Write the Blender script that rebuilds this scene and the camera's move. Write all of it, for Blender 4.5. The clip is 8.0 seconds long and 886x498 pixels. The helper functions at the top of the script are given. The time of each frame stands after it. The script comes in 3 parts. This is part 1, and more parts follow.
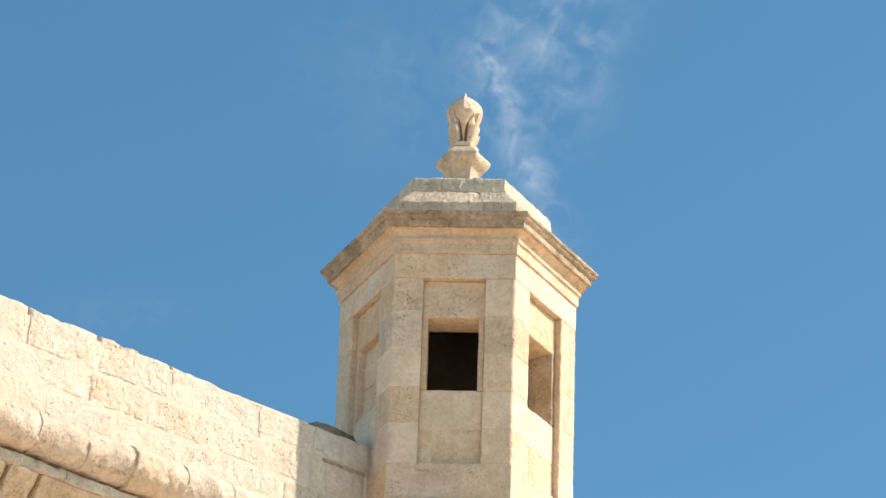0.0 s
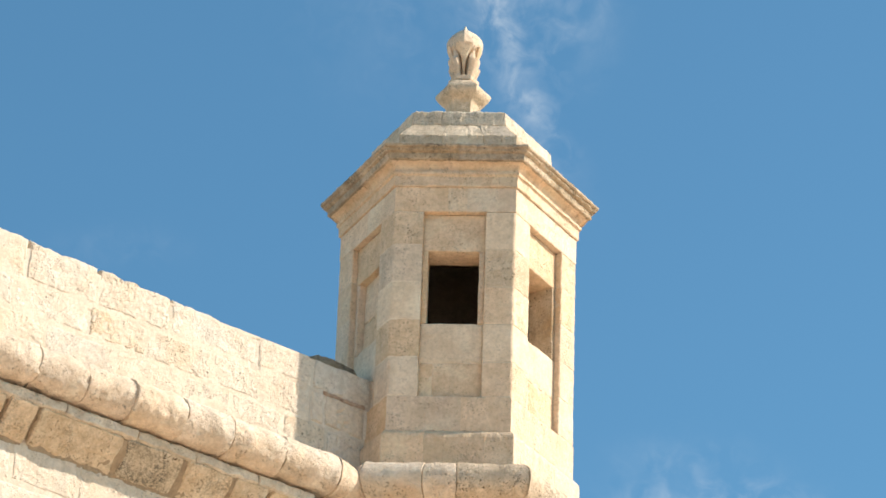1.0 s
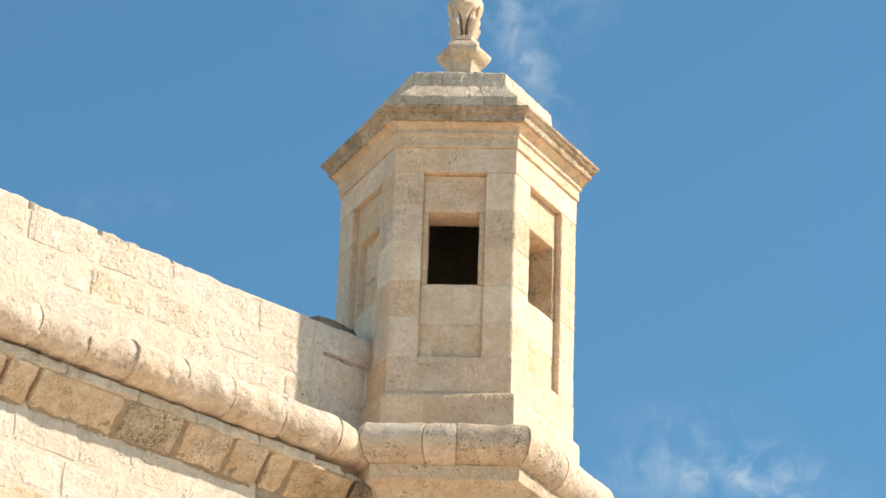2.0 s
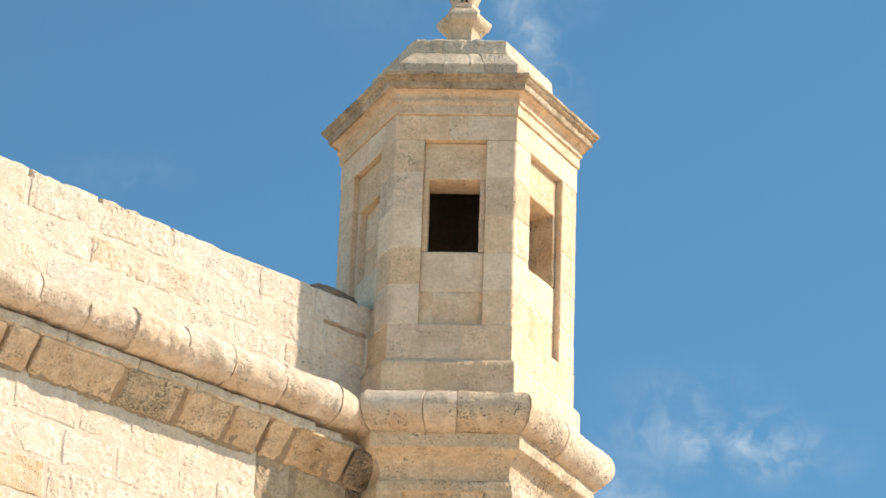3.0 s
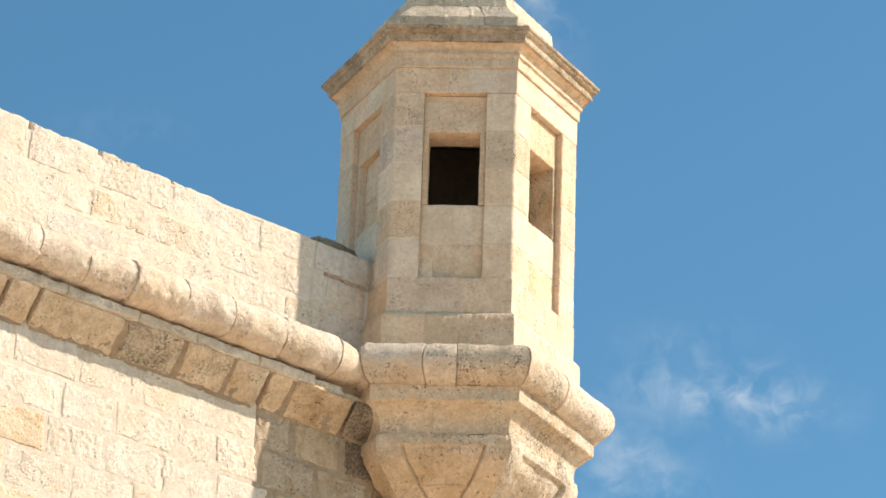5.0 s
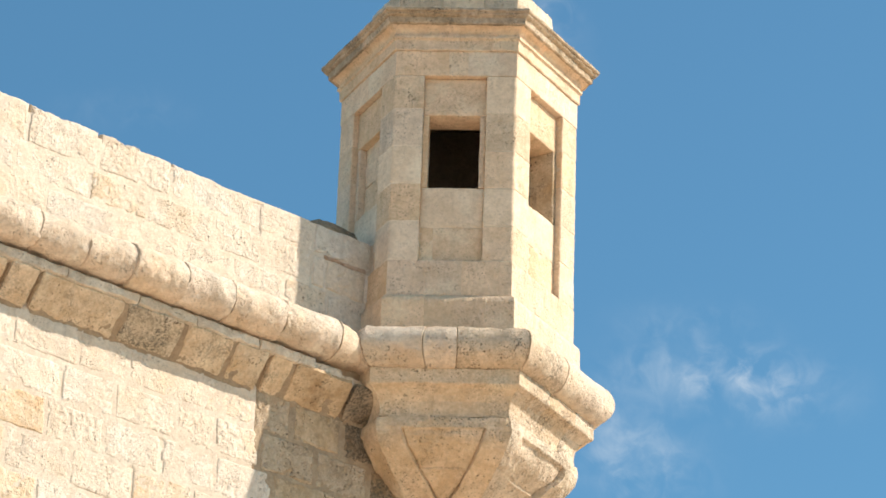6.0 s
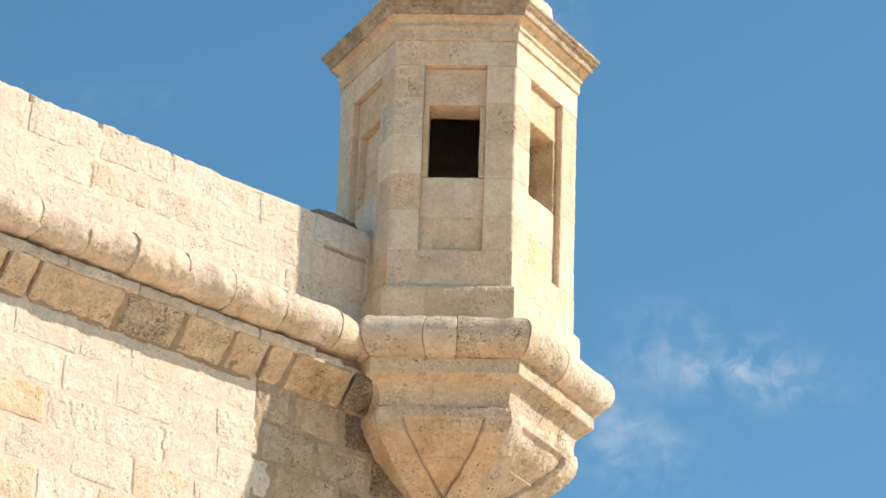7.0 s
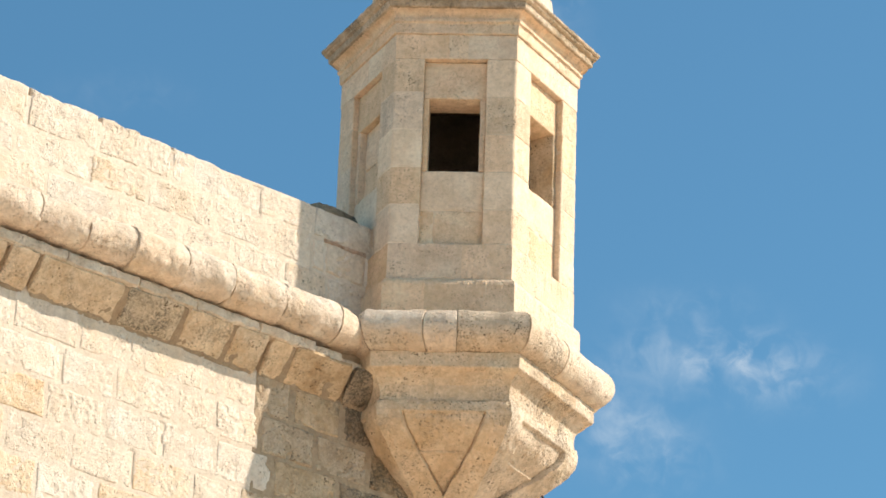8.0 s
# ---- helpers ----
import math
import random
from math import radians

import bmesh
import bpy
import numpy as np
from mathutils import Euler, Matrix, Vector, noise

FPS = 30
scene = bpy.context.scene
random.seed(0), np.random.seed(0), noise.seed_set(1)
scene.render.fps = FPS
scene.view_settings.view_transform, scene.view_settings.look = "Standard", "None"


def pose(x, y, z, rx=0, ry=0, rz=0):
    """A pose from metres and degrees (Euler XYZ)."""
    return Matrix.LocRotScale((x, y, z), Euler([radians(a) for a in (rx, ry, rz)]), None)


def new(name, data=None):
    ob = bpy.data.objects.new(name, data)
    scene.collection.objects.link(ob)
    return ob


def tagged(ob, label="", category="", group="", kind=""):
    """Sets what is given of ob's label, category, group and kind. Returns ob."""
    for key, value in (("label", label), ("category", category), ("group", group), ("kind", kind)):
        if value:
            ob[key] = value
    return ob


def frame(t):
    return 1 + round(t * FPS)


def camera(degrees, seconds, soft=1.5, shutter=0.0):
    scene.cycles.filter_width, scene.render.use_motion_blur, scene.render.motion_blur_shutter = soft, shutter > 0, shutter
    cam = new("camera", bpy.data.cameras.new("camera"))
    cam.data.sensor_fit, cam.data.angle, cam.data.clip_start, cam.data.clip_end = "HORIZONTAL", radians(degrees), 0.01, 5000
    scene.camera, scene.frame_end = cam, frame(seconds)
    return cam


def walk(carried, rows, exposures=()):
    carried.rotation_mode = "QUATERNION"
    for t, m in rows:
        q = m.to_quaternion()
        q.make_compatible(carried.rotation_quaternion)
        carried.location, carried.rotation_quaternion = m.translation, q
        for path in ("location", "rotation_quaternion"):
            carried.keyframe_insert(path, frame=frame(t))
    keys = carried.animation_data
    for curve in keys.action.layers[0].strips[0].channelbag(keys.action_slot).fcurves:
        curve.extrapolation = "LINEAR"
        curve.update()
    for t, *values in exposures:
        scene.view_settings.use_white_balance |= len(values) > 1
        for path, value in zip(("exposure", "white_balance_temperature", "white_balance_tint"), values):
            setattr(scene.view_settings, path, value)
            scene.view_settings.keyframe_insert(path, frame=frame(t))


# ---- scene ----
# A hexagonal limestone sentry box on the salient of a bastion. Metres; local heights count from the
# middle of the sentry box, which stands Z0 above the ground; the box's axis is x = y = 0.
Z0 = 13.846
cam = camera(13.75, 8.0, soft=1.65)
EYE = (0.0, -22.944, 1.6)
# seconds, yaw, pitch, roll: the camera stands and tilts down
ROWS = [
    (0.0, 0.308, 30.757, 2.05), (0.5, 0.285, 30.163, 2.045), (1.0, 0.271, 29.720, 2.045), (1.5, 0.259, 29.397, 2.045),
    (3.0, 0.239, 28.601, 2.045), (3.5, 0.231, 28.398, 2.045), (4.0, 0.223, 28.197, 2.045), (4.5, 0.216, 28.025, 2.045),
    (6.0, 0.200, 27.604, 2.045), (6.5, 0.197, 27.510, 2.045), (7.0, 0.194, 27.440, 2.045), (7.5, 0.192, 27.389, 2.045),
    (8.0, 0.192, 27.345, 2.05),
]
walk(cam, [(t, pose(*EYE, 90 + p, 0, y) @ pose(0, 0, 0, 0, 0, r)) for t, y, p, r in ROWS], exposures=[(0.0, 0.71), (1.5, 0.70), (4.0, 0.67), (8.0, 0.66)])

# ---- light ----
SUN_AZ, SUN_EL = 2.8, 35.2          # degrees, from +x towards +y; above the horizon
sun_data = bpy.data.lights.new("sun", "SUN")
sun_data.energy, sun_data.angle, sun_data.color = 4.5, radians(0.55), (1.0, 0.885, 0.755)
sun = new("sun", sun_data)
to_sun = Vector((math.cos(radians(SUN_EL)) * math.cos(radians(SUN_AZ)), math.cos(radians(SUN_EL)) * math.sin(radians(SUN_AZ)), math.sin(radians(SUN_EL))))
sun.matrix_world = Matrix.Translation((30, 6, 45)) @ to_sun.to_track_quat("Z", "Y").to_matrix().to_4x4()

world = bpy.data.worlds.new("sky")
scene.world = world
world.use_nodes = True
wt = world.node_tree
wt.nodes.clear()


def wnode(kind, **kw):
    n_ = wt.nodes.new(kind)
    for k_, v_ in kw.items():
        n_.inputs[k_].default_value = v_
    return n_


sky = wt.nodes.new("ShaderNodeTexSky")
sky.sky_type, sky.sun_disc = "NISHITA", False
sky.sun_elevation, sky.sun_rotation = radians(SUN_EL), radians(90 - SUN_AZ)
sky.air_density, sky.dust_density, sky.ozone_density = 1.0, 0.6, 1.6
background = wnode("ShaderNodeBackground", Strength=0.098)
world_out = wt.nodes.new("ShaderNodeOutputWorld")
wt.links.new(background.outputs[0], world_out.inputs[0])


def wlink(a, b):
    wt.links.new(a, b)


def wmath(op, a, b=0.0, c=0.0):
    n_ = wt.nodes.new("ShaderNodeMath")
    n_.operation = op
    for sock, val in zip(n_.inputs, (a, b, c)):
        if isinstance(val, (int, float)):
            sock.default_value = val
        else:
            wlink(val, sock)
    return n_.outputs[0]


def wdot(vec, const):
    n_ = wt.nodes.new("ShaderNodeVectorMath")
    n_.operation = "DOT_PRODUCT"
    wlink(vec, n_.inputs[0])
    n_.inputs[1].default_value = const
    return n_.outputs["Value"]


# thin drifting cloud in two places of the sky: u to the right, v up, in hundredths of the way to the sky
toward = wt.nodes.new("ShaderNodeTexCoord").outputs["Generated"]
ahead = wdot(toward, (-0.00343, 0.88132, 0.47250))
cu = wmath("MULTIPLY", wmath("DIVIDE", wdot(toward, (0.99942, -0.01297, 0.03145)), ahead), 65.0)
cv = wmath("MULTIPLY", wmath("DIVIDE", wdot(toward, (-0.03385, -0.47234, 0.88077)), ahead), 65.0)


def puff(u0, v0, su, sv, lean=0.0):
    du, dv = wmath("SUBTRACT", cu, u0), wmath("SUBTRACT", cv, v0)
    du = wmath("SUBTRACT", du, wmath("MULTIPLY", dv, lean))
    e = wmath("ADD", wmath("POWER", wmath("ABSOLUTE", wmath("DIVIDE", du, su)), 2.0), wmath("POWER", wmath("ABSOLUTE", wmath("DIVIDE", dv, sv)), 2.0))
    return wmath("EXPONENT", wmath("MULTIPLY", e, -1.0))


at = wt.nodes.new("ShaderNodeCombineXYZ")
wlink(cu, at.inputs[0])
wlink(cv, at.inputs[1])


def wisp(scale_, detail, rough_, dist, seed):
    n_ = wnode("ShaderNodeTexNoise", Scale=scale_, Detail=detail, Roughness=rough_, Distortion=dist)
    n_.noise_dimensions = "4D"
    n_.inputs["W"].default_value = seed
    wlink(at.outputs[0], n_.inputs["Vector"])
    return n_.outputs["Fac"]


def above(val, lo, hi):
    n_ = wnode("ShaderNodeMapRange")
    n_.inputs["From Min"].default_value, n_.inputs["From Max"].default_value = lo, hi
    n_.interpolation_type = "SMOOTHSTEP"
    wlink(val, n_.inputs["Value"])
    return n_.outputs["Result"]


veil = above(wisp(0.9, 6.0, 0.52, 0.4, 3.0), 0.38, 0.72)
thread = above(wisp(1.9, 6.0, 0.55, 0.8, 7.0), 0.40, 0.74)
parts_ = [
    (puff(1.55, 4.3, 0.42, 1.1, -0.45), 0.34), (puff(1.0, 5.9, 0.38, 0.8, -0.3), 0.34), (puff(1.9, 6.9, 1.0, 0.85, 0.4), 0.36), (puff(2.3, 5.6, 0.6, 0.9, 0.2), 0.2),
    (puff(-0.6, 5.8, 1.6, 1.2), 0.06), (puff(5.05, -2.90, 1.15, 0.5, -0.2), 0.36), (puff(5.6, -3.15, 1.1, 0.45, -0.6), 0.34), (puff(3.4, -2.8, 0.6, 0.4), 0.14), (puff(3.3, -4.3, 0.9, 0.8, -0.5), 0.38), (puff(4.3, -2.0, 1.0, 0.35), 0.12), (puff(-5.6, 1.8, 0.9, 0.3), 0.07),
]
total = None
for mask, gain in parts_:
    term = wmath("MULTIPLY", mask, gain)
    total = term if total is None else wmath("ADD", total, term)
texture = wmath("ADD", wmath("MULTIPLY", veil, 0.75), wmath("MULTIPLY", thread, 0.75))
cover = wmath("MULTIPLY", total, texture)
cover.node.use_clamp = True
clear = wt.nodes.new("ShaderNodeMix")
clear.data_type, clear.blend_type = "RGBA", "MULTIPLY"
clear.inputs[0].default_value = 1.0
clear.inputs[7].default_value = (0.60, 0.985, 1.02, 1.0)
wlink(sky.outputs[0], clear.inputs[6])
clouded = wt.nodes.new("ShaderNodeMix")
clouded.data_type = "RGBA"
wlink(cover, clouded.inputs[0])
wlink(clear.outputs[2], clouded.inputs[6])
clouded.inputs[7].default_value = (5.2, 5.6, 5.9, 1.0)
wlink(clouded.outputs[2], background.inputs[0])


# ---- materials ----
def limestone(name, base, dark, vary=0.12, pits=0.5, stain=0.35, stain_colour=(0.30, 0.17, 0.07), bump=0.6, lichen=0.0, scale=1.0, speck=0.4, hue=0.1, spread=(0.52, 0.72), dotted=(0.50, 0.66), growth=(0.52, 0.66), spots=0.0):
    """Globigerina limestone: grain, pits, ochre stains and grey lichen, each stone a little different."""
    mat = bpy.data.materials.new(name)
    mat.use_nodes = True
    nt = mat.node_tree
    bsdf = nt.nodes["Principled BSDF"]
    bsdf.inputs["Roughness"].default_value = 0.92
    bsdf.inputs["Specular IOR Level"].default_value = 0.2

    def node(kind, **kw):
        n_ = nt.nodes.new(kind)
        for k_, v_ in kw.items():
            n_.inputs[k_].default_value = v_
        return n_

    def link(a, b):
        nt.links.new(a, b)

    def ramp(src, lo, hi, a=0.0, b=1.0):
        r_ = nt.nodes.new("ShaderNodeMapRange")
        for k_, v_ in zip(("From Min", "From Max", "To Min", "To Max"), (lo, hi, a, b)):
            r_.inputs[k_].default_value = v_
        link(src, r_.inputs["Value"])
        return r_.outputs["Result"]

    def mix(fac, a, b, mode="MIX"):
        m_ = nt.nodes.new("ShaderNodeMix")
        m_.data_type, m_.blend_type = "RGBA", mode
        for sock, val in ((m_.inputs[0], fac), (m_.inputs[6], a), (m_.inputs[7], b)):
            if isinstance(val, (tuple, float, int)):
                sock.default_value = (*val, 1.0) if isinstance(val, tuple) else val
            else:
                link(val, sock)
        return m_.outputs[2]

    def maths(op, a, b):
        m_ = nt.nodes.new("ShaderNodeMath")
        m_.operation = op
        for sock, val in zip(m_.inputs, (a, b)):
            if isinstance(val, (float, int)):
                sock.default_value = val
            else:
                link(val, sock)
        return m_.outputs[0]

    geo = nt.nodes.new("ShaderNodeTexCoord")
    info = nt.nodes.new("ShaderNodeObjectInfo")
    shift = node("ShaderNodeVectorMath")
    shift.operation = "ADD"
    off = node("ShaderNodeCombineXYZ")
    link(maths("MULTIPLY", info.outputs["Random"], 37.0), off.inputs[0])
    link(maths("MULTIPLY", info.outputs["Random"], 19.0), off.inputs[2])
    link(geo.outputs["Object"], shift.inputs[0])
    link(off.outputs[0], shift.inputs[1])
    p = shift.outputs[0]

    def noise_tex(s, detail=4.0, rough=0.6, vec=None):
        n_ = node("ShaderNodeTexNoise", Scale=s * scale, Detail=detail, Roughness=rough)
        link(vec or p, n_.inputs["Vector"])
        return n_.outputs["Fac"]

    cloud, grain, fine = noise_tex(5.0, 5.0), noise_tex(38.0, 5.0, 0.7), noise_tex(150.0, 3.0, 0.7)
    patch = noise_tex(2.6, 6.0, 0.62)
    warp = node("ShaderNodeTexNoise", Scale=26.0 * scale, Detail=3.0)
    link(p, warp.inputs["Vector"])
    bent = node("ShaderNodeVectorMath")
    bent.operation = "MULTIPLY_ADD"
    link(warp.outputs["Color"], bent.inputs[0])
    bent.inputs[1].default_value = (0.055 / scale,) * 3
    link(p, bent.inputs[2])
    vor = node("ShaderNodeTexVoronoi", Scale=48.0 * scale)
    link(bent.outputs[0], vor.inputs["Vector"])
    hole_mask = ramp(noise_tex(6.0, 5.0, 0.7), 0.47, 0.62)
    hole = maths("MULTIPLY", ramp(vor.outputs["Distance"], 0.10, 0.36, 1.0, 0.0), hole_mask)
    mottle = noise_tex(17.0, 8.0, 0.68)
    tones = maths("ADD", maths("MULTIPLY", cloud, 0.45), maths("MULTIPLY", mottle, 0.55))
    colour = mix(ramp(tones, 0.40, 0.60), tuple(c * 0.94 for c in dark), base)
    pale = ramp(noise_tex(3.1, 7.0, 0.66), 0.52, 0.66, 0.0, 0.55)
    colour = mix(pale, colour, tuple(min(0.86, c * k) for c, k in zip(base, (1.07, 1.12, 1.16))))
    colour = mix(maths("MULTIPLY", ramp(patch, *spread), stain), colour, stain_colour)
    colour = mix(ramp(noise_tex(7.5, 8.0, 0.72), 0.55, 0.72, 0.0, 0.4), colour, tuple(c * k for c, k in zip(dark, (0.66, 0.62, 0.58))))
    colour = mix(ramp(grain, 0.44, 0.70, 0.0, 0.42), colour, tuple(c * 0.58 for c in dark))
    stretch = node("ShaderNodeMapping")
    stretch.inputs["Scale"].default_value = (9.0, 9.0, 0.9)
    link(p, stretch.inputs["Vector"])
    runs = node("ShaderNodeTexNoise", Scale=1.0, Detail=5.0, Roughness=0.6)
    link(stretch.outputs[0], runs.inputs["Vector"])
    colour = mix(ramp(runs.outputs["Fac"], 0.54, 0.72, 0.0, 0.30), colour, tuple(c * 0.55 for c in dark))
    if lichen:
        grey = maths("MULTIPLY", ramp(noise_tex(3.3, 7.0, 0.7), *growth), ramp(noise_tex(60.0, 4.0, 0.8), 0.42, 0.6))
        colour = mix(maths("MULTIPLY", grey, lichen), colour, (0.085, 0.078, 0.062))
    dots = maths("MULTIPLY", ramp(noise_tex(120.0, 4.0, 0.7), 0.55, 0.70), ramp(noise_tex(4.2, 5.0, 0.7), *dotted))
    colour = mix(maths("MULTIPLY", dots, speck), colour, tuple(c * 0.30 for c in dark))
    colour = mix(maths("MULTIPLY", hole, pits), colour, tuple(c * 0.33 for c in dark))
    if spots:                            # black spots of growth that cluster, of uneven size
        cells = node("ShaderNodeTexVoronoi", Scale=44.0 * scale)
        link(bent.outputs[0], cells.inputs["Vector"])
        size = ramp(noise_tex(5.0, 5.0, 0.7), 0.44, 0.66, 0.02, 0.37)
        inside = ramp(maths("SUBTRACT", size, cells.outputs["Distance"]), 0.0, 0.08)
        colour = mix(maths("MULTIPLY", inside, spots), colour, (0.080, 0.050, 0.026))
    tone = node("ShaderNodeHueSaturation")
    link(colour, tone.inputs["Color"])
    link(ramp(info.outputs["Random"], 0.0, 1.0, 1.0 - vary, 1.0 + vary), tone.inputs["Value"])
    wh = node("ShaderNodeTexWhiteNoise")
    wh.noise_dimensions = "1D"
    link(info.outputs["Random"], wh.inputs["W"])
    link(ramp(wh.outputs["Value"], 0.0, 1.0, 1.0 - hue, 1.0 + hue), tone.inputs["Saturation"])
    link(tone.outputs["Color"], bsdf.inputs["Base Color"])
    height = maths("ADD", maths("MULTIPLY", grain, 0.5), maths("MULTIPLY", fine, 0.18))
    height = maths("SUBTRACT", maths("ADD", height, maths("MULTIPLY", cloud, 0.9)), maths("ADD", maths("MULTIPLY", hole, 0.7), maths("MULTIPLY", dots, 0.3)))
    b_ = node("ShaderNodeBump", Strength=bump, Distance=0.02 + 0.015 * max(0.0, bump - 0.5))
    link(height, b_.inputs["Height"])
    link(b_.outputs["Normal"], bsdf.inputs["Normal"])
    return mat


M_TOWER = limestone("tower_limestone", (0.87, 0.665, 0.485), (0.765, 0.56, 0.385), vary=0.055, hue=0.14, pits=0.6, stain=0.55, bump=0.8, stain_colour=(0.62, 0.45, 0.28), speck=0.75, spread=(0.46, 0.72), spots=0.32)
M_WORN = limestone("worn_grey_limestone", (0.83, 0.65, 0.485), (0.7, 0.53, 0.375), vary=0.06, hue=0.12, pits=0.8, stain=0.4, bump=0.9, lichen=0.2, stain_colour=(0.56, 0.42, 0.28), speck=0.9, growth=(0.50, 0.62), spots=0.45)
M_ROOF = limestone("weathered_limestone", (0.8, 0.645, 0.485), (0.62, 0.485, 0.345), pits=0.6, stain=0.35, bump=0.8, lichen=0.6, stain_colour=(0.48, 0.33, 0.19), speck=0.5, spots=0.4)
M_DRIP = limestone("lichened_limestone", (0.66, 0.515, 0.375), (0.47, 0.355, 0.24), pits=0.6, stain=0.35, bump=0.9, lichen=0.92, stain_colour=(0.36, 0.26, 0.15), speck=0.5, growth=(0.46, 0.60), spots=0.6)
M_ROLL = limestone("roll_limestone", (0.85, 0.69, 0.54), (0.73, 0.57, 0.425), vary=0.05, pits=0.55, stain=0.45, bump=0.9, lichen=0.15, stain_colour=(0.64, 0.45, 0.26), speck=0.7, spread=(0.46, 0.70), spots=0.35)
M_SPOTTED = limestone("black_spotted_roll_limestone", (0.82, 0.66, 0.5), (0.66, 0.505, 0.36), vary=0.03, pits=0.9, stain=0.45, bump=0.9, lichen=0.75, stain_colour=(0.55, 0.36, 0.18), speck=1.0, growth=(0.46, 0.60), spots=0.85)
M_CORBEL = limestone("corbel_limestone", (0.86, 0.685, 0.505), (0.72, 0.54, 0.365), vary=0.05, pits=0.9, stain=0.55, bump=0.7, lichen=0.35, stain_colour=(0.52, 0.31, 0.14), speck=1.0, growth=(0.5, 0.64), spots=0.8)
M_WALL = limestone("wall_limestone", (0.8, 0.685, 0.565), (0.74, 0.61, 0.48), vary=0.04, pits=0.8, stain=0.5, spread=(0.50, 0.70), bump=0.8, stain_colour=(0.69, 0.49, 0.29), speck=0.7, hue=0.10, dotted=(0.53, 0.68), spots=0.34)
M_IRON = limestone("iron_stained_limestone", (0.79, 0.64, 0.48), (0.72, 0.53, 0.345), vary=0.03, pits=0.7, stain=0.6, spread=(0.5, 0.66), bump=0.8, stain_colour=(0.62, 0.31, 0.10), speck=0.9, spots=0.5)
M_FRIEZE = limestone("frieze_limestone", (0.85, 0.7, 0.53), (0.68, 0.515, 0.35), vary=0.1, pits=0.7, stain=0.7, bump=0.9, lichen=0.6, stain_colour=(0.60, 0.37, 0.17), speck=0.9, spots=0.6)
M_SPECK = limestone("lichen_speckled_limestone", (0.74, 0.615, 0.47), (0.58, 0.47, 0.345), vary=0.03, pits=0.9, stain=0.25, bump=0.9, lichen=0.95, stain_colour=(0.58, 0.40, 0.21), speck=1.0, growth=(0.40, 0.56), spots=0.9)
M_OCHRE = limestone("ochre_stained_limestone", (0.74, 0.575, 0.405), (0.57, 0.42, 0.275), vary=0.08, pits=0.8, stain=0.75, bump=0.9, lichen=0.7, stain_colour=(0.35, 0.21, 0.105), speck=0.9, spread=(0.48, 0.62), spots=0.8)
M_DIRTY_SHADE = limestone("stained_shaded_limestone", (0.69, 0.53, 0.37), (0.53, 0.385, 0.245), vary=0.10, pits=0.9, stain=0.7, bump=1.0, lichen=0.55, stain_colour=(0.52, 0.33, 0.165), speck=0.9, spots=0.85)
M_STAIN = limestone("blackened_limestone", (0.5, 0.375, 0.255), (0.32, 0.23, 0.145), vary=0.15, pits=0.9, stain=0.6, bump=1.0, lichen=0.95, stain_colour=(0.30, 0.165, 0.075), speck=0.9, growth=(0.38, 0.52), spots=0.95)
M_BOWL = limestone("bowl_limestone", (0.84, 0.655, 0.465), (0.69, 0.505, 0.33), vary=0.04, pits=0.9, stain=0.6, bump=0.9, lichen=0.35, stain_colour=(0.58, 0.37, 0.18), speck=1.0, spread=(0.46, 0.66), spots=0.75)
M_NEW = limestone("new_pale_limestone", (0.84, 0.67, 0.505), (0.765, 0.59, 0.425), vary=0.03, pits=0.35, stain=0.15, bump=0.5, speck=0.5, spots=0.15)
M_ABUT = limestone("rust_streaked_limestone", (0.86, 0.75, 0.63), (0.77, 0.645, 0.51), pits=0.6, stain=0.7, bump=0.9, stain_colour=(0.46, 0.24, 0.14), speck=0.7, spread=(0.53, 0.62), spots=0.4)
M_MORTAR = limestone("lime_mortar", (0.8, 0.675, 0.545), (0.74, 0.6, 0.465), pits=0.15, stain=0.3, bump=0.5, speck=0.3, stain_colour=(0.70, 0.52, 0.36))
M_RUST = limestone("rust_red_stain", (0.62, 0.44, 0.32), (0.48, 0.3, 0.205), pits=0.5, stain=0.5, bump=0.9, speck=0.6, stain_colour=(0.60, 0.45, 0.33))
M_GREY = limestone("weathered_shaded_mortar", (0.5, 0.39, 0.28), (0.4, 0.3, 0.21), pits=0.3, stain=0.3, bump=0.6, lichen=0.3, speck=0.5, stain_colour=(0.46, 0.33, 0.21))
M_FILLET = limestone("pale_grey_fillet_limestone", (0.8, 0.685, 0.55), (0.64, 0.525, 0.4), pits=0.5, stain=0.35, bump=0.9, lichen=0.4, speck=0.8, spots=0.4)
M_PALE = limestone("pale_mortar", (0.84, 0.675, 0.51), (0.77, 0.6, 0.435), pits=0.1, stain=0.2, bump=0.3, speck=0.2)
# dark colour that holds the shade inside the chamber
M_CHAMBER = limestone("shade_dark_stone", (0.34, 0.285, 0.22), (0.25, 0.205, 0.155), pits=0.3, stain=0.3, bump=0.5)
M_GROUND = limestone("dusty_ground", (0.72, 0.57, 0.43), (0.63, 0.485, 0.35), pits=0.2, bump=0.4, scale=0.2, speck=0.2)

# ---- geometry helpers ----
PSI = -2.3                           # turn of the hexagon: its corner R points this way
WALL_AZ = 37.575                       # direction of the curtain wall, towards the sentry box
DIR = Vector((math.cos(radians(WALL_AZ)), math.sin(radians(WALL_AZ)), 0))
OUT = Vector((DIR.y, -DIR.x, 0))
rng = random.Random(5)


